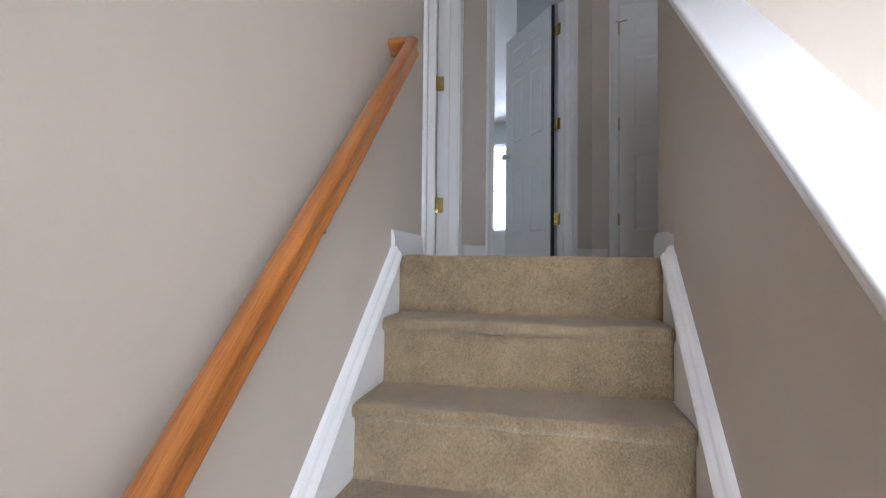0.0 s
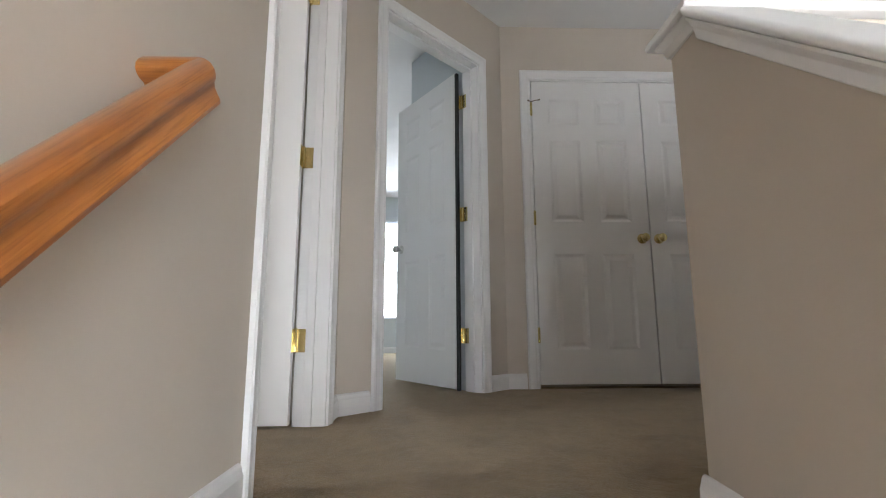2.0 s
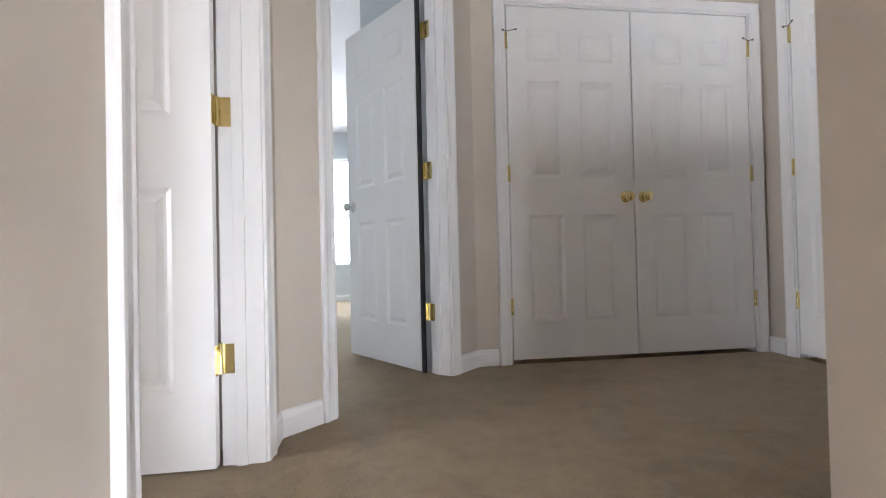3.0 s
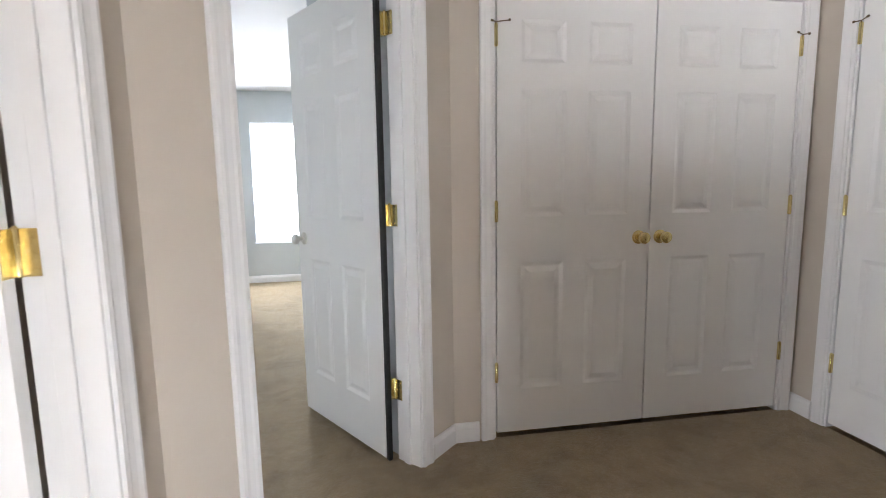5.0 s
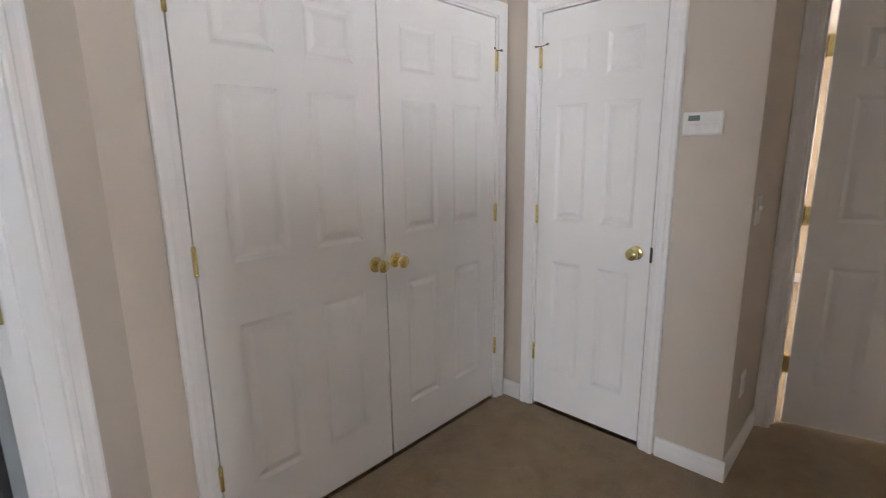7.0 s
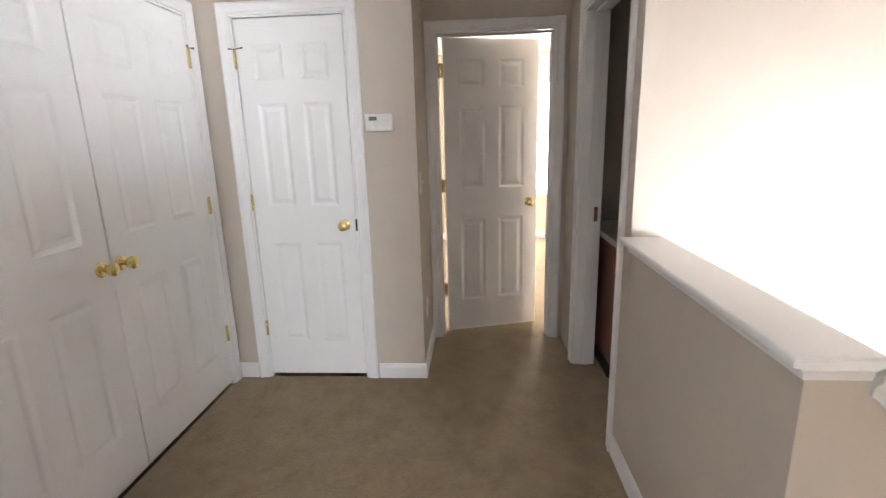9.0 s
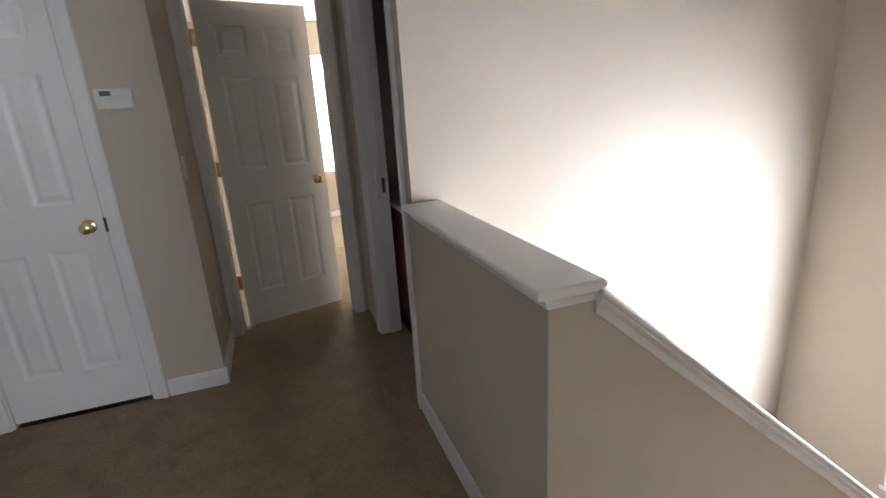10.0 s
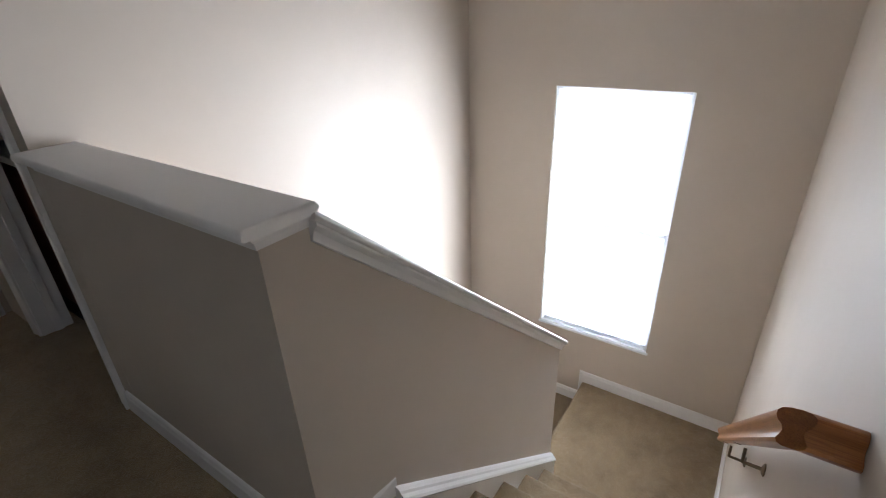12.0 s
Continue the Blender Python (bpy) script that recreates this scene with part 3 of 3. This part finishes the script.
def window(name, label, m, width, height, meeting):
    """Vinyl double-hung window. Local x across, y outwards, z up from the sill; the wall's inner face is y = 0."""
    w = empty(name, label, "window", kind="structure", m=m)
    f = 0.016
    for a in ((0, f, 0, height), (width - f, width, 0, height)):
        part("window_frame", box(a[0], a[1], 0.012, 0.112, a[2], a[3], bevel=0.003), VINYL, w)
    part("window_frame", box(f, width - f, 0.012, 0.112, height - f, height, bevel=0.003), VINYL, w)
    part("window_frame", box(f, width - f, 0.012, 0.112, 0, f, bevel=0.003), VINYL, w)
    part("window_sill", box(-0.012, width + 0.012, -0.010, 0.012, -0.016, 0.003, bevel=0.005), VINYL, w)
    for z0, z1, y in ((f, meeting + 0.018, 0.050), (meeting - 0.018, height - f, 0.070)):
        s = part("sash", box(f, width - f, y, y + 0.014, z0, z0 + 0.022, bevel=0.002), VINYL, w)
        part("sash_rail", box(f, width - f, y, y + 0.014, z1 - 0.022, z1, bevel=0.002), VINYL, s)
        part("sash_stile", box(f, f + 0.018, y, y + 0.014, z0 + 0.022, z1 - 0.022, bevel=0.002), VINYL, s)
        part("sash_stile", box(width - f - 0.018, width - f, y, y + 0.014, z0 + 0.022, z1 - 0.022, bevel=0.002), VINYL, s)
        p = part("pane", box(f + 0.018, width - f - 0.018, y + 0.005, y + 0.009, z0 + 0.022, z1 - 0.022), glass, s)
        p.visible_shadow = False
    for x in (f, width - f - 0.018):
        part("tilt_latch", box(x, x + 0.026, 0.030, 0.046, meeting + 0.0, meeting + 0.022, bevel=0.004), VINYL, w)
    return w


window("window_1", "white vinyl double-hung stairwell window flooded with daylight", pose(1.325, YS, -0.775, 0, 0, 180), 0.755, 1.672, 0.82)
window("window_2", "white vinyl double-hung bedroom window flooded with daylight", pose(-0.90, 6.72, 0.53), 0.92, 1.52, 0.70)
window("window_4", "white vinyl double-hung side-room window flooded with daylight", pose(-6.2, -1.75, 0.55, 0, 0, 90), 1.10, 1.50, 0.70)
window("window_3", "white vinyl double-hung front window flooded with daylight", pose(6.60, 0.24, 0.62, 0, 0, -90), 0.80, 1.43, 0.71)

# ---- handrail ----
RAIL_X, RAIL_Y, RAIL_Z = 0.085, -0.006, 0.722
RAIL_PROFILE = [(-0.012, -0.048), (0.012, -0.048), (0.020, -0.044), (0.023, -0.036), (0.019, -0.028), (0.0155, -0.018), (0.018, -0.008), (0.025, 0.000), (0.029, 0.010), (0.028, 0.019), (0.021, 0.026), (0.008, 0.029),
                (-0.008, 0.029), (-0.021, 0.026), (-0.028, 0.019), (-0.029, 0.010), (-0.025, 0.000), (-0.018, -0.008), (-0.0155, -0.018), (-0.019, -0.028), (-0.023, -0.036), (-0.020, -0.044)]
RAIL_PROFILE = [(u * 0.78, v * 0.80) for u, v in RAIL_PROFILE]
rail = empty("handrail", "stained oak wall handrail with moulded profile", "handrail", m=pose(RAIL_X, RAIL_Y, RAIL_Z, math.degrees(math.atan(0.95)), 0, 0) @ pose(0, 0, 0, 0, 0, -90))
LEN = 1.72
bm = bmesh.new()
add_prism(bm, RAIL_PROFILE, lambda u, v: (u, u, v), lambda u, v: (LEN, u, v))
part("rail", bm, OAK, rail, "", True)
bm = bmesh.new()
add_prism(bm, RAIL_PROFILE, lambda u, v: (u, u, v), lambda u, v: (u, -RAIL_X + 0.001, v))
part("return_end", bm, OAK_ACROSS, rail, "", True)
for bx in (0.90, 1.45):
    bm = bmesh.new()
    add_lathe(bm, [(0.020, 0.0), (0.020, 0.003), (0.014, 0.007), (0.006, 0.010), (0.005, 0.055), (0.004, 0.062)], 16, Matrix.Translation((bx, -RAIL_X + 0.001, -0.085)) @ Matrix.Rotation(radians(-90), 4, "X"))
    add_lathe(bm, [(0.005, 0.0), (0.005, 0.044)], 12, Matrix.Translation((bx, -RAIL_X + 0.060, -0.087)))
    add_box(bm, bx - 0.03, bx + 0.03, -0.010, 0.010, -0.0402, -0.0362)
    part("bracket", bm, BRONZE, rail, "dark bronze handrail bracket", True)

# ---- fixtures ----
th = empty("thermostat", "white plastic wall thermostat with grey display", "thermostat", m=pose(XC - 0.0005, 1.402, 1.438, 0, 0, -90))
part("body", box(-0.072, 0.072, -0.028, 0, 0, 0.090, bevel=0.006), PLASTIC, th)
part("display", box(-0.050, -0.008, -0.0292, -0.027, 0.056, 0.076), GREY, th, "small grey display")
part("lid", box(-0.066, 0.066, -0.031, -0.0275, 0.006, 0.042, bevel=0.0015), PLASTIC, th)


def plate(name, label, category, m, gang=1, outlet=False):
    p = empty(name, label, category, m=m)
    w = 0.036 + 0.023 * (gang - 1)
    part("cover_plate", box(-w, w, -0.006, 0, -0.058, 0.058, bevel=0.003), PLASTIC, p)
    for g in range(gang):
        x = (g - (gang - 1) / 2) * 0.046
        if outlet:
            for z in (-0.020, 0.020):
                r = part("receptacle", box(x - 0.017, x + 0.017, -0.0082, -0.0055, z - 0.014, z + 0.014, bevel=0.002), PLASTIC, p)
                part("slot", box(x - 0.008, x - 0.006, -0.0086, -0.008, z - 0.004, z + 0.006), BLACK, r)
                part("slot", box(x + 0.006, x + 0.008, -0.0086, -0.008, z - 0.004, z + 0.006), BLACK, r)
        else:
            part("toggle", box(x - 0.005, x + 0.005, -0.017, -0.005, -0.002, 0.016, bevel=0.002), PLASTIC, p)
    return p


plate("light_switch", "white plastic light switch on tan wall", "light switch", pose(2.772, 1.208, 1.150))
plate("light_switch", "white plastic light switch above the stairs", "light switch", pose(0, 0.240, 1.165, 0, 0, 90), 2)
plate("wall_outlet", "white plastic power outlet low on tan wall", "outlet", pose(2.889, 1.208, 0.368), 1, True)

sd = empty("smoke_detector", "round white smoke detector on the ceiling", "smoke detector", m=pose(1.615, 1.745, CEILING))
part("base", lathe([(0.084, 0.0), (0.084, -0.012), (0.077, -0.014)], 32), PLASTIC, sd, "", True)
part("cover", lathe([(0.075, -0.012), (0.075, -0.030), (0.062, -0.044), (0.024, -0.047)], 32), PLASTIC, sd, "", True)

vent = empty("ceiling_vent", "white metal louvred air grille on the ceiling", "vent", m=pose(2.16, 1.74, CEILING))
VX, VY = 0.29, 0.165
for a in ((-VX, VX, -VY, -VY + 0.028), (-VX, VX, VY - 0.028, VY), (-VX, -VX + 0.028, -VY + 0.028, VY - 0.028), (VX - 0.028, VX, -VY + 0.028, VY - 0.028)):
    part("frame", box(*a, -0.010, 0.0, bevel=0.003), PLASTIC, vent)
# flat dark grey sheet behind the slats; no duct is modelled
part("backing", box(-VX + 0.03, VX - 0.03, -VY + 0.03, VY - 0.03, -0.0015, -0.0005), VENT_BACK, vent)
slat = None
for k in range(17):
    y = -VY + 0.040 + k * 0.0156
    if slat is None:
        bm = box(-VX + 0.028, VX - 0.028, -0.0065, 0.0065, -0.0006, 0.0006)
        slat = part("slat", bm, PLASTIC, vent)
        sm = slat.data
    else:
        slat = new("slat", sm)
        slat.parent = vent
    slat.matrix_local = pose(0, y, -0.006, 38, 0, 0)

# bathroom vanity glimpsed through the open door
van = empty("bathroom_vanity", "red-brown wooden bathroom vanity with pale countertop", "vanity", m=pose(2.62, -0.20, 0))
part("body", box(0, 0.63, -0.55, 0.34, 0.09, 0.80, bevel=0.004), WALNUT, van)
part("toe_kick", box(0.06, 0.63, -0.55, 0.34, 0, 0.09), BLACK, van)
part("countertop", box(-0.02, 0.635, -0.57, 0.36, 0.80, 0.835, bevel=0.006), STONE, van)
for y in (-0.53, -0.10):
    dd = part("cabinet_door", box(-0.018, 0.0, y, y + 0.41, 0.13, 0.76, bevel=0.004), WALNUT, van)
    part("handle", lathe([(0.008, 0), (0.006, 0.012), (0.013, 0.020), (0.010, 0.028)], 14, Matrix.Translation((-0.018, y + (0.37 if y < -0.3 else 0.04), 0.55)) @ Matrix.Rotation(radians(-90), 4, "Y")), NICKEL, dd, "", True)
